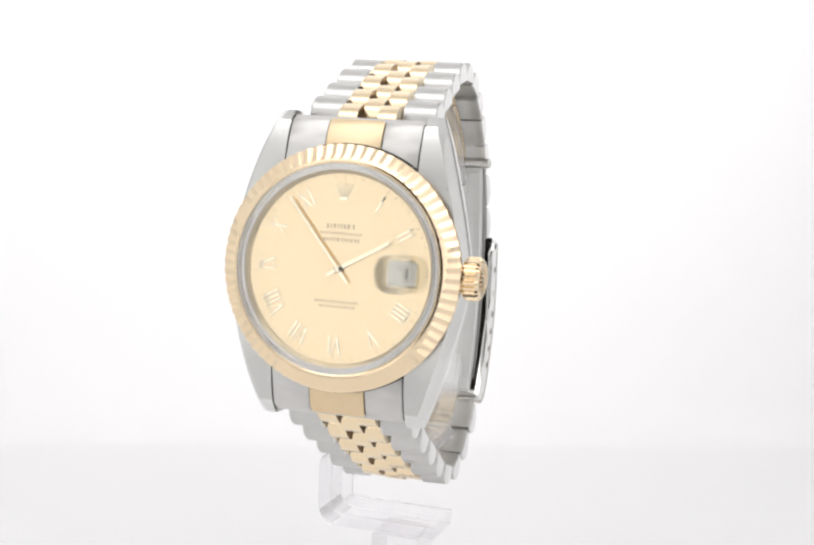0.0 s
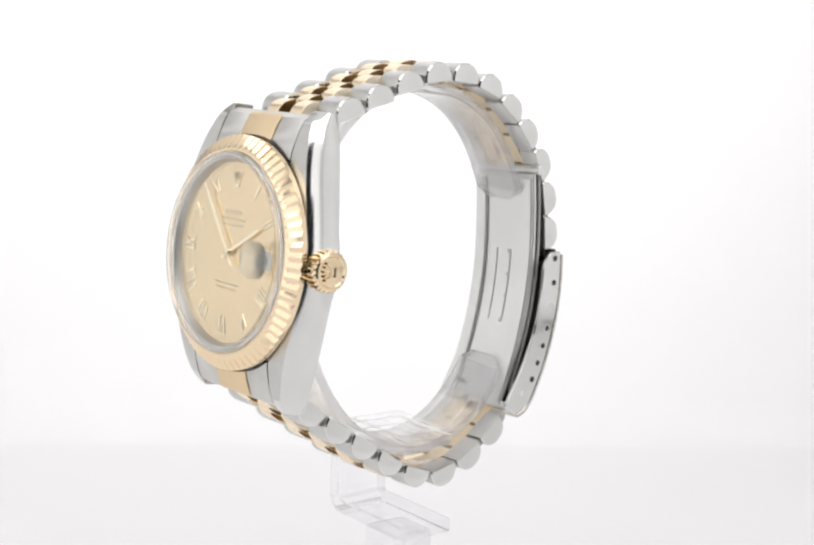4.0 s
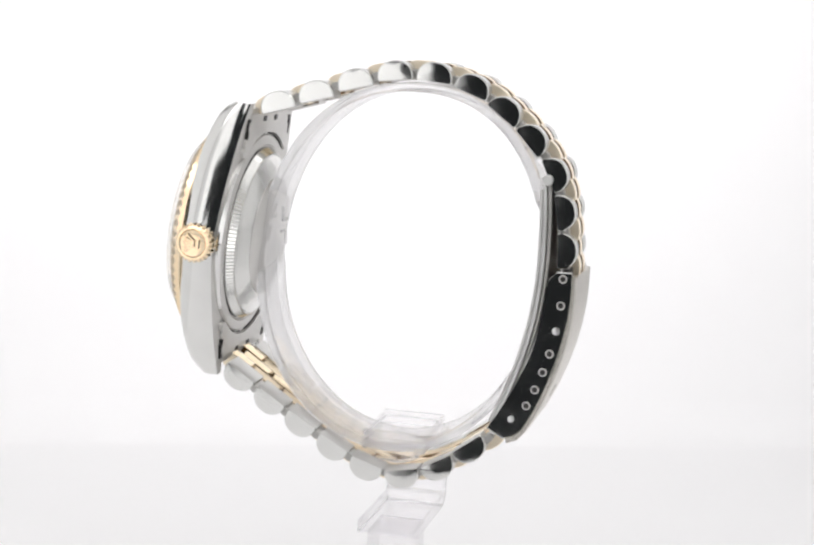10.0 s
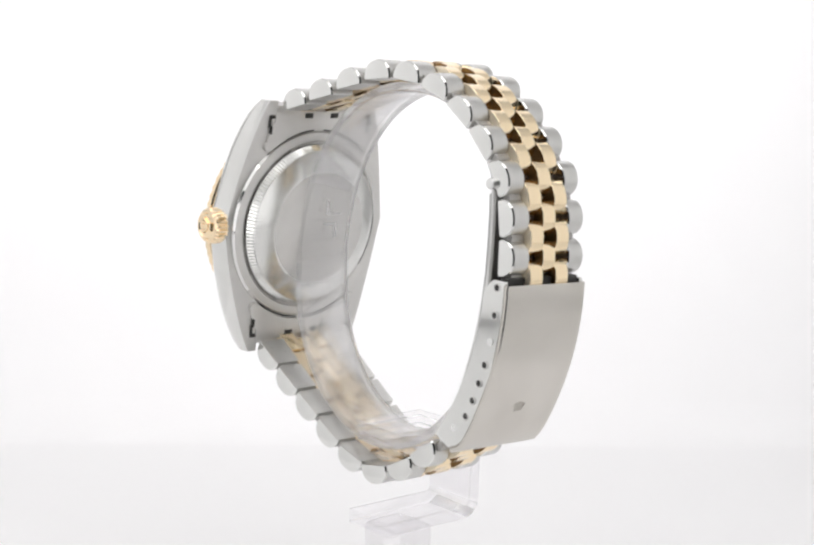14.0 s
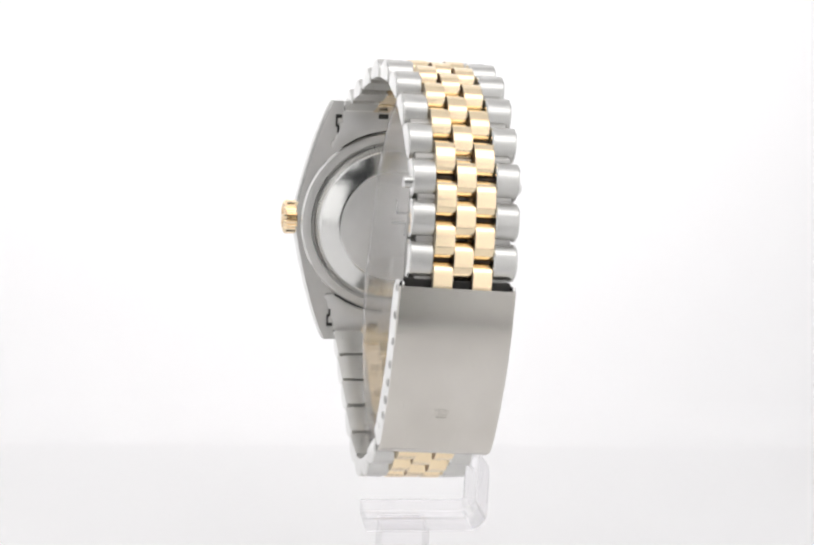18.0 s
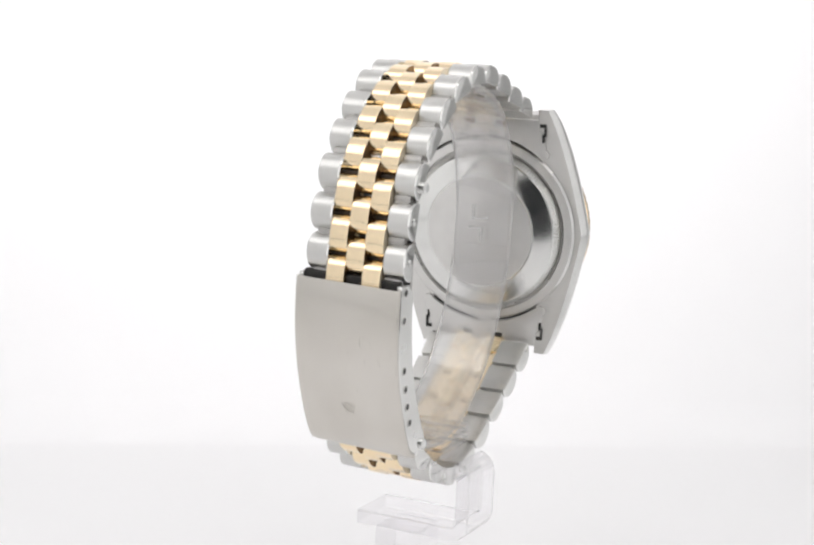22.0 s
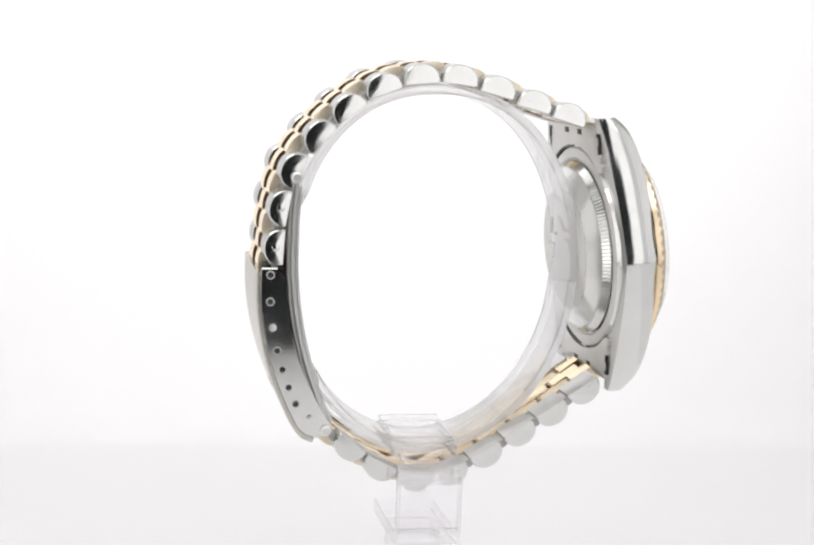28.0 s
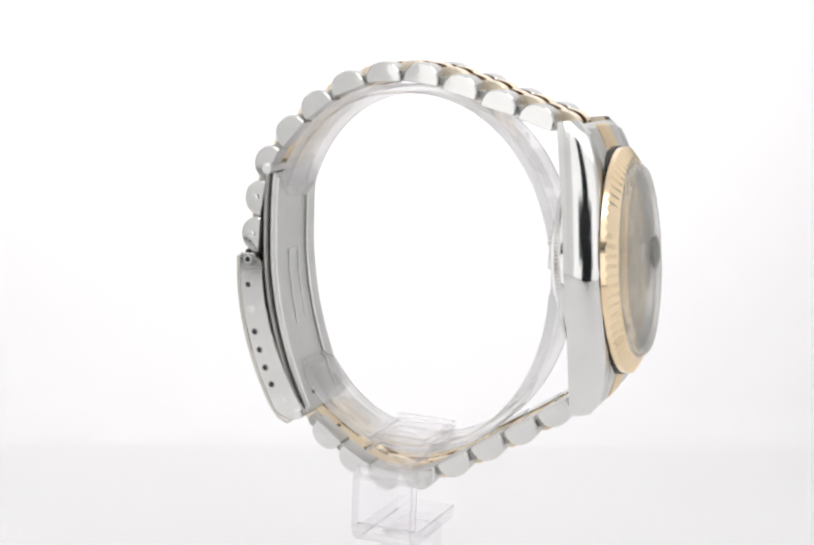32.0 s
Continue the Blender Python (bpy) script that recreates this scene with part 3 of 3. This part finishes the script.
def gold_link(name, open_side):
    """Half-round gold piece; the sides that face another piece are painted brown as shade, the outward side keeps its
    gold.
    """
    v, f = prism(SEC_GOLD, -GW / 2 + 0.015, GW / 2 - 0.015, 0.06)
    me = mesh(name, v, f, GOLD_SATIN, 30)
    me.materials.append(JOINT)
    me.materials.append(GOLD_EDGE)
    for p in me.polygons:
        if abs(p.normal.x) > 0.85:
            p.material_index = 2 if p.normal.x * open_side > 0 else 1
    return me


# darkened gold: shade painted on sides that face a neighbour
JOINT = metal("shaded_gold_side", (0.13, 0.078, 0.035), (0.30, 0.19, 0.09), 0.28, 0.42, 1500)
GOLD_EDGE = metal("soft_gold_edge", (0.93, 0.83, 0.66), (0.95, 0.86, 0.71), 0.42, 0.52)
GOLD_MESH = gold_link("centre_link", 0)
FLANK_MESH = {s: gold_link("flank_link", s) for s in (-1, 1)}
GOLD_INNER = metal("inner_gold", (0.90, 0.775, 0.58), (0.93, 0.815, 0.63), 0.46, 0.58, 500, (1, 20, 20), 0.2)
# top in gap-shade brown, the rest in gold darkened as shade
BASE_MESH = mesh("link_base", *box(-1.5 * GW, 1.5 * GW, -2.9, 2.9, 0.36, 0.64, 0.08), GAP_SHADE)
BASE_MESH.materials.append(metal("shaded_gold", (0.42, 0.30, 0.16), (0.52, 0.38, 0.21), 0.35, 0.5))
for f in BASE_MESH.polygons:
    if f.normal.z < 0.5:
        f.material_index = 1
# inner face of one gold piece, notched at both ends
PLATE_MESH = mesh("inner_plate", *join(box(-GW / 2 + 0.06, GW / 2 - 0.06, -2.72, 2.72, 0.0, 0.3, 0.08), *[
    box(x - 0.28, x + 0.28, y - 0.2, y + 0.2, 0.0, 0.3, 0.06) for x in (-GW / 2 + 0.36, GW / 2 - 0.36) for y in (-2.85, 2.85)]), GOLD_INNER)
HALF_MESH = mesh("inner_plate", *box(-GW / 2 + 0.05, GW / 2 - 0.05, -1.4, 1.4, 0.0, 0.3, 0.06), GOLD_INNER)


def row(pos, ang, width, xc, yaw_y, narrow):
    """One row: a pin with two steel pieces and the gold one between them."""
    y, z = pos
    m = Matrix.Translation((xc * MM, y * MM, (z + ZW) * MM)) @ Matrix.Rotation(radians(yaw_y), 4, "Y") @ Matrix.Rotation(radians(ang), 4, "X")
    pin = part("link_pin", mesh("link_pin", *moved(lathe([(0.01, -width / 2 + 0.6), (0.38, -width / 2 + 0.6), (0.38, width / 2 - 0.6), (0.01, width / 2 - 0.6)], 10), Matrix.Translation((0, 0, 0.7)) @ Matrix.Rotation(math.pi / 2, 4, "Y")), GAP_SHADE), watch, "link pin in the brown of the gap shade", m)
    w = (width - 3 * GW) / 2
    for s in (-1, 1):
        v, f = pillow(prism(SEC_STEEL, -w / 2 + 0.04, w / 2 - 0.08, 0.2) if s < 0 else prism(SEC_STEEL, -w / 2 + 0.08, w / 2 - 0.04, 0.2))
        v = [(x - s * narrow * y * 0.052 if x * s > 0 else x, y, z) for x, y, z in v]
        outer = polish_ends(mesh("outer_link", v, f, BRUSHED, 30), STEEL)
        part("outer_link", outer, pin, "half-round steel link", mpose(s * (1.5 * GW + w / 2), 0, -0.35))
    part("centre_link", GOLD_MESH, pin, "half-round gold link")
    part("link_base", BASE_MESH, pin, "base plate, painted brown as the shade between the links")
    part("inner_plate", PLATE_MESH, pin, "flat gold inner face of a link", mpose(0, 0, 0.2))
    return pin, m


BRIDGE = dome(2.4, 1.3)
# darker copy of the steel, with the shade of the joints in its colour
SHADED = metal("shaded_steel", (0.42, 0.41, 0.395), (0.50, 0.49, 0.47), 0.42, 0.52)


def flank(m0, m1, pin, reach):
    """Two gold pieces half a pitch on, between two rows, hung on the pin of the first."""
    t = (m0.translation + m1.translation) / 2
    q = m0.to_quaternion().slerp(m1.to_quaternion(), 0.5)
    h = Matrix.LocRotScale(t, q, None)
    for s in (-1, 1):
        x0, x1 = sorted((s * 1.5 * GW, s * reach))
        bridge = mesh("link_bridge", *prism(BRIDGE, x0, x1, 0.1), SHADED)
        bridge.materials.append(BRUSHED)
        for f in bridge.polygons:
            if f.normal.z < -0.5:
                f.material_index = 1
        part("link_bridge", bridge, pin, "steel joint, darkened as the shade between two links", m0.inverted() @ h @ mpose(0, 0, 0.3))
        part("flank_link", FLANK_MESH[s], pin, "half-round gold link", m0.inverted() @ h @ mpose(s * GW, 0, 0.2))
        part("inner_plate", PLATE_MESH, pin, "flat gold inner face of a link", m0.inverted() @ h @ mpose(s * GW, 0, 0.16))


TOP = [(-21.5, -11.0, 15.5), (-15.5, -9.1, 14.0), (-9.3, -7.0, 13.0), (-3.1, -5.5, 6.0), (3.0, -5.55, -6.0), (8.8, -7.2, -21.0), (13.9, -10.55, -38.0),
       (18.2, -14.7, -49.0), (21.85, -19.75, -65.0), (23.45, -25.45, -80.5), (24.0, -31.4, -87.0)]
LOW = [(-26.7, -54.65, -35.0), (-21.45, -58.25, -33.5), (-16.15, -61.6, -32.5), (-10.65, -65.1, -31.0), (-5.0, -68.0, -19.0), (0.7, -68.8, 9.0), (6.3, -66.9, 28.0), (11.3, -63.5, 36.0)]


def bracelet():
    rows = []
    for i, (y, z, a) in enumerate(TOP):
        w = 19.3 - 3.0 * min(1, i / 8)
        xc = -0.5 - 1.9 * math.sin(min(i, 8) / 8 * math.pi / 2) + 0.18 * max(0, i - 8)
        rows.append(row((y, z), a, w, xc, -2.1 * i / 10, 1 if i < 9 else 0))
        if i >= 9:
            screw = join(lathe([(0.01, -0.05), (0.6, -0.05), (0.6, 0.06), (0.45, 0.12), (0.01, 0.12)], 16), box(-0.42, 0.42, -0.08, 0.08, 0.1, 0.14, 0.01))
            screw = moved(screw, Matrix.Translation((-w / 2 - 0.02, 0, 1.0)) @ Matrix.Rotation(-math.pi / 2, 4, "Y"))
            part("screw_head", mesh("screw_head", *screw, STEEL), rows[-1][0], "slotted steel screw head on the link side")
    for x in (-GW, GW):
        part("inner_plate", HALF_MESH, rows[0][0], "flat gold inner face of a link", mpose(x, -1.55, 0.2))
        part("flank_link", FLANK_MESH[1 if x > 0 else -1], rows[0][0], "half-round gold link", mpose(x, -2.75, -0.1))
    for k, (pin, m) in enumerate(rows):
        nxt = rows[k + 1][1] if k + 1 < len(rows) else m @ mpose(0, 6.0, 0)
        flank(m, nxt, pin, 8.5 - 1.4 * min(1, k / 8))
    low = []
    for i, (y, z, a) in enumerate(LOW):
        w = 19.3 - 3.0 * min(1, i / 7)
        low.append(row((y, z), a + 180, w, -0.5 + 0.09 * i, -2.1 * i / 8, -1))
    for x in (-GW, GW):
        part("inner_plate", HALF_MESH, low[0][0], "flat gold inner face of a link", mpose(x, 1.55, 0.2))
        part("flank_link", FLANK_MESH[1 if x > 0 else -1], low[0][0], "half-round gold link", mpose(x, 2.75, -0.1))
    for k, (pin, m) in enumerate(low):
        nxt = low[k + 1][1] if k + 1 < len(low) else m @ mpose(0, -6.0, 0)
        flank(m, nxt, pin, 8.5 - 1.4 * min(1, k / 8))


def end_link(sign):
    """Steel end piece between two lugs, its middle third gold."""
    pr = []
    ys = np.linspace(12.6, 20.9, 9)
    for y in ys:
        u = (y - 12.6) / 8.3
        pr.append((sign * y, -1.55 - 0.5 * u - 1.7 * u ** 2.2))
    pr += [(sign * 21.6, -5.2), (sign * 21.2, -7.2), (sign * 19.2, -7.6), (sign * 13.4, -7.3)]
    low = [(sign * 12.8, -4.2), (sign * 21.0, -4.2), (sign * 21.6, -5.2), (sign * 21.2, -7.2), (sign * 19.2, -7.6), (sign * 13.4, -7.3)]
    steel = join(prism(pr, -9.82, -4.25, 0.08), prism(pr, 4.25, 9.82, 0.08), prism(low, -4.25, 4.25))
    body = part("end_link", mesh("end_link", *steel, SATIN), watch, "curved steel end link between the lugs", CASE)
    pr2 = [(y, z + 0.22) for y, z in pr[:9]] + [(sign * 21.3, -4.1), (sign * 12.8, -4.1)]
    part("gold_centre", mesh("gold_centre", *prism(pr2, -4.1, 4.1, 0.3), GOLD_BRUSH), body, "brushed gold middle of the end link")
    part("under_plate", mesh("under_plate", *under_plate(sign), SATIN), body, "satin steel inner plate of the end link")
    # solid dark strips paint the shade down these narrow gaps
    sunk = [(y, z - 0.22) for y, z in pr[:9]] + [(y * 0.995, z) for y, z in pr[9:]]
    gap = join(*[prism(sunk, x0, x1) for x0, x1 in ((-10.04, -9.84), (9.84, 10.04), (-4.24, -4.12), (4.12, 4.24))])
    part("side_gap", mesh("side_gap", *gap, DARK), body, "dark strips put in as shade beside the end link and its gold middle")
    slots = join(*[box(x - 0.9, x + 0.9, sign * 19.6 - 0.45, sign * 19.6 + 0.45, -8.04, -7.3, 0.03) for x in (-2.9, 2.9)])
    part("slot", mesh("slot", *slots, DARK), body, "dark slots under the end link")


def under_plate(sign):
    """Inner face of the end link: a plate along the case ring with a round lobe under each lug."""
    half = [(17.25 * math.sin(a), 17.25 * math.cos(a)) for a in np.linspace(0, radians(38.5), 12)]
    half += [(11.25 + 0.75 * math.cos(a), 14.2 + 0.75 * math.sin(a)) for a in np.linspace(radians(-60), radians(75), 6)]
    half += [(11.5, 15.5), (11.25, 16.3), (10.75, 16.9), (10.75, 18.2), (10.2, 18.4), (10.15, 20.4)]
    ring = half + [(-x, y) for x, y in half[::-1] if x > 0.01]
    v, f, n = [], [], len(ring)
    for z, k in ((-7.3, 0.0), (-7.92, 0.0), (-8.0, 0.12)):
        v += [(x - k * math.copysign(1, x) * (abs(x) > 8), sign * (y - k * (y > 19)), z) for x, y in ring]
    for q in range(2):
        f += [(q * n + i, q * n + (i + 1) % n, (q + 1) * n + (i + 1) % n, (q + 1) * n + i) for i in range(n)]
    f.append(tuple(range(2 * n, 3 * n)))
    return v, f


def lug_gaps(sign):
    """Dark strips that paint the shade in the stepped joint between lug and end link, seen on the underside."""
    for side in (-1, 1):
        bits = [box(9.87, 10.17, 16.4, 17.6, -8.2, -7.35, 0.04), box(9.87, 10.47, 17.5, 17.8, -8.2, -7.35, 0.04), box(10.2, 10.5, 17.6, 19.2, -8.2, -7.35, 0.04), box(9.4, 10.5, 19.1, 19.7, -8.2, -7.35, 0.04)]
        bits = moved(join(*bits), Matrix.Diagonal((side, sign, 1, 1)) @ Matrix.Translation((0.95, 0, 0.12)))
        arc = [(16.98 * math.sin(a), sign * 16.98 * math.cos(a)) for a in np.linspace(radians(4), radians(35), 9)]
        arc = join(*[stroke(side * p[0], p[1], side * q[0], q[1], 0.22, -7.68, -7.3) for p, q in zip(arc, arc[1:])])
        # dark strip in place of the shade below the bezel
        top = [(17.62 * math.sin(a), sign * 17.62 * math.cos(a)) for a in np.linspace(0, radians(34), 9)]
        top = join(*[stroke(side * p[0], p[1], side * q[0], q[1], 0.3, -2.6, -1.42) for p, q in zip(top, top[1:])])
        part("bezel_gap", mesh("bezel_gap", *top, DARK), watch, "dark strip put in as the shade under the bezel", CASE)
        part("ring_gap", mesh("ring_gap", *arc, DARK), watch, "dark strip put in as shade between case ring and end link", CASE)
        part("lug_joint", mesh("lug_joint", *bits, DARK), watch, "dark stepped strip put in as shade beside the end link", CASE)


end_link(1)
end_link(-1)
lug_gaps(1)
lug_gaps(-1)
bracelet()


# ---- folding clasp ----
def clasp_y(z):
    return 25.35 - 0.0125 * max(0.0, -z - 37) ** 2


def clasp():
    m = Matrix.Translation((-0.95 * MM, 25.0 * MM, (-45.0 + ZW) * MM)) @ Matrix.Rotation(radians(-2.1), 4, "Y") @ Matrix.Rotation(radians(-2.1), 4, "Z")
    zs = np.linspace(-34.5, -62.1, 24)
    mid = [(clasp_y(z), z) for z in zs]

    def off(k, d):
        a, b = mid[max(k - 1, 0)], mid[min(k + 1, len(mid) - 1)]
        t = Vector((b[0] - a[0], b[1] - a[1])).normalized()
        return mid[k][0] - t.y * d - 25.0, mid[k][1] + t.x * d + 45.0

    outer = [off(k, 1.75 - (0.0, 0.0, 0.1, 0.4, 1.4)[max(0, k - len(mid) + 5)]) for k in range(len(mid))]
    outer[0] = tuple((a + b) / 2 for a, b in zip(outer[0], outer[1]))
    cover = part("clasp_cover", mesh("clasp_cover", *ribbon(outer, 0.8, -8.7, 8.7, 0.2), CLASP), watch, "brushed steel clasp cover", m)
    # black plate paints the shaded cavity behind the cover's top edge
    part("recess", mesh("recess", *box(-8.0, 8.0, 0.2, 1.2, 8.6, 10.9, 0.1), DARK), cover, "black plate painted as the shade where the bracelet enters the clasp")
    hz = [-35.6, -39.8, -47.6, -50.6, -53.5, -56.2]
    for s in (-1, 1):
        # flange with rounded corners
        last = len(mid) - 1
        prof = [off(k, 1.4 - (0.0, 0.5, 1.7)[max(0, k - last + 2)]) for k in range(len(mid))]
        prof += [off(k, -2.5 - 0.8 * k / last + (1.5 if k == 0 else 0.35 if k == 1 else 0)) for k in reversed(range(len(mid)))]
        x0, x1 = (8.0, 8.75) if s > 0 else (-8.75, -8.0)
        fv, ff = prism(prof, x0, x1, 0.2)
        if s > 0:
            # this side leans a few degrees outwards
            fv = [(x - 0.07 * (y - clasp_y(z - 45) + 25), y, z) for x, y, z in fv]
        fl = part("clasp_flange", mesh("clasp_flange", fv, ff, STEEL), cover, "steel side of the clasp with adjustment holes")
        xh = s * 8.77
        for z in hz:
            rim = moved(lathe([(0.46, -0.05), (0.48, 0.05), (0.55, 0.1), (0.64, 0.08), (0.68, -0.05)], 20), Matrix.Translation((xh, clasp_y(z) - 25, z + 45)) @ Matrix.Rotation(math.pi / 2, 4, "Y"))
            part("hole_rim", mesh("hole_rim", *rim, SATIN, 60), fl)
            pit = moved(lathe([(0.01, -0.05), (0.5, -0.05), (0.5, 0.03), (0.01, 0.03)], 16), Matrix.Translation((xh, clasp_y(z) - 25, z + 45)) @ Matrix.Rotation(math.pi / 2, 4, "Y"))
            part("hole", mesh("hole", *pit, DARK), fl, "dark adjustment hole")
        for z, dy in ((-43.9, 0.0), (-58.5, -1.2)):
            pinv = moved(lathe([(0.01, -0.02), (0.62, -0.02), (0.6, 0.06), (0.3, 0.12), (0.01, 0.12)], 16), Matrix.Translation((xh, clasp_y(z) - 25 + dy, z + 45)) @ Matrix.Rotation(s * math.pi / 2, 4, "Y"))
            part("pin_head", mesh("pin_head", *pinv, BLADE), fl, "steel pin end")
    k = 17
    (y0, z0), (y, z), (y1, z1) = off(k - 1, 2.15), off(k, 2.15), off(k + 1, 2.15)
    lay = Matrix.Translation((0.2, y, z)) @ Matrix.Rotation(math.atan2(z0 - z1, y0 - y1), 4, "X")
    fan = join(*[moved(stroke(0.35 * q, 0.5, 0.55 * q, 1.9 - 0.15 * abs(q), 0.16, -0.1, 0.006), lay) for q in (-2, -1, 0, 1, 2)], moved(stroke(-0.75, 0.2, 0.75, 0.2, 0.22, -0.1, 0.006), lay))
    part("emblem", mesh("emblem", *fan, CLASP), cover, "faint raised fan-shaped mark")

    # folded blades inside
    def blade(d, z0, z1):
        return [(21.7 - 0.0085 * max(0.0, -z - 32) ** 2 - 0.02 * max(0.0, z + 28) ** 1.5 + d - 25.0, z + 45.0) for z in np.linspace(z0, z1, 20)]

    inner = part("inner_blade", mesh("inner_blade", *ribbon(blade(0.1, -21.2, -60.2), 0.7, -7.3, 7.3, 0.15), BLADE), watch, "satin steel folding blade", m)
    for s in (-1, 1):
        part("blade_rail", mesh("blade_rail", *ribbon(blade(-0.5, -22.0, -59.6), 0.6, s * 5.85 - 1.4, s * 5.85 + 1.4, 0.22), BLADE), inner)
    part("stamping", mesh("stamping", *join(*[ribbon(blade(-0.3, -34.5, -47.0), 0.3, x - 0.2, x + 0.2, 0.08) for x in (-1.7, 1.7)], *[ribbon(blade(-0.3, z - 0.3, z + 0.3), 0.3, -1.4, 1.4, 0.08) for z in (-34.8, -38.9, -42.6, -46.7)]), BLADE), inner, "stamped mark on the blade")
    yb = blade(-0.3, -58.0, -57.0)[0][0]
    part("slot", mesh("slot", *box(-6.6, -2.0, yb - 0.15, yb + 0.25, -13.5, -12.8, 0.05), DARK), inner, "dark slot in the blade")
    part("rivet", mesh("rivet", *box(2.0, 3.0, yb - 0.15, yb + 0.25, -14.0, -13.2, 0.12), DARK), inner, "dark round rivet in the blade")
    # the darker steel paints in the black this blade mirrors
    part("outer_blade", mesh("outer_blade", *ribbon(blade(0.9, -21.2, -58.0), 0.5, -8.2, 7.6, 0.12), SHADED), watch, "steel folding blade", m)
    for (y, z) in ((21.9, -20.4), (15.8, -60.6)):
        knuckle = moved(lathe([(0.01, -9.3), (0.6, -9.3), (0.85, -9.1), (0.85, 8.4), (0.7, 8.6), (0.01, 8.6)], 16), Matrix.Translation((0, y - 25, z + 45)) @ Matrix.Rotation(math.pi / 2, 4, "Y"))
        part("hinge_pin", mesh("hinge_pin", *knuckle, BLADE), watch, "steel hinge pin of the clasp", m)


clasp()


def motions():
    walk(watch, [(t, pose(0, 0, (107.0 - ZW) * MM, 0, 0, a)) for t, a in TURN])
    walk(stand_root, [(t, pose(0, 0, 0, 0, 0, a - 2.4)) for t, a in TURN])


motions()
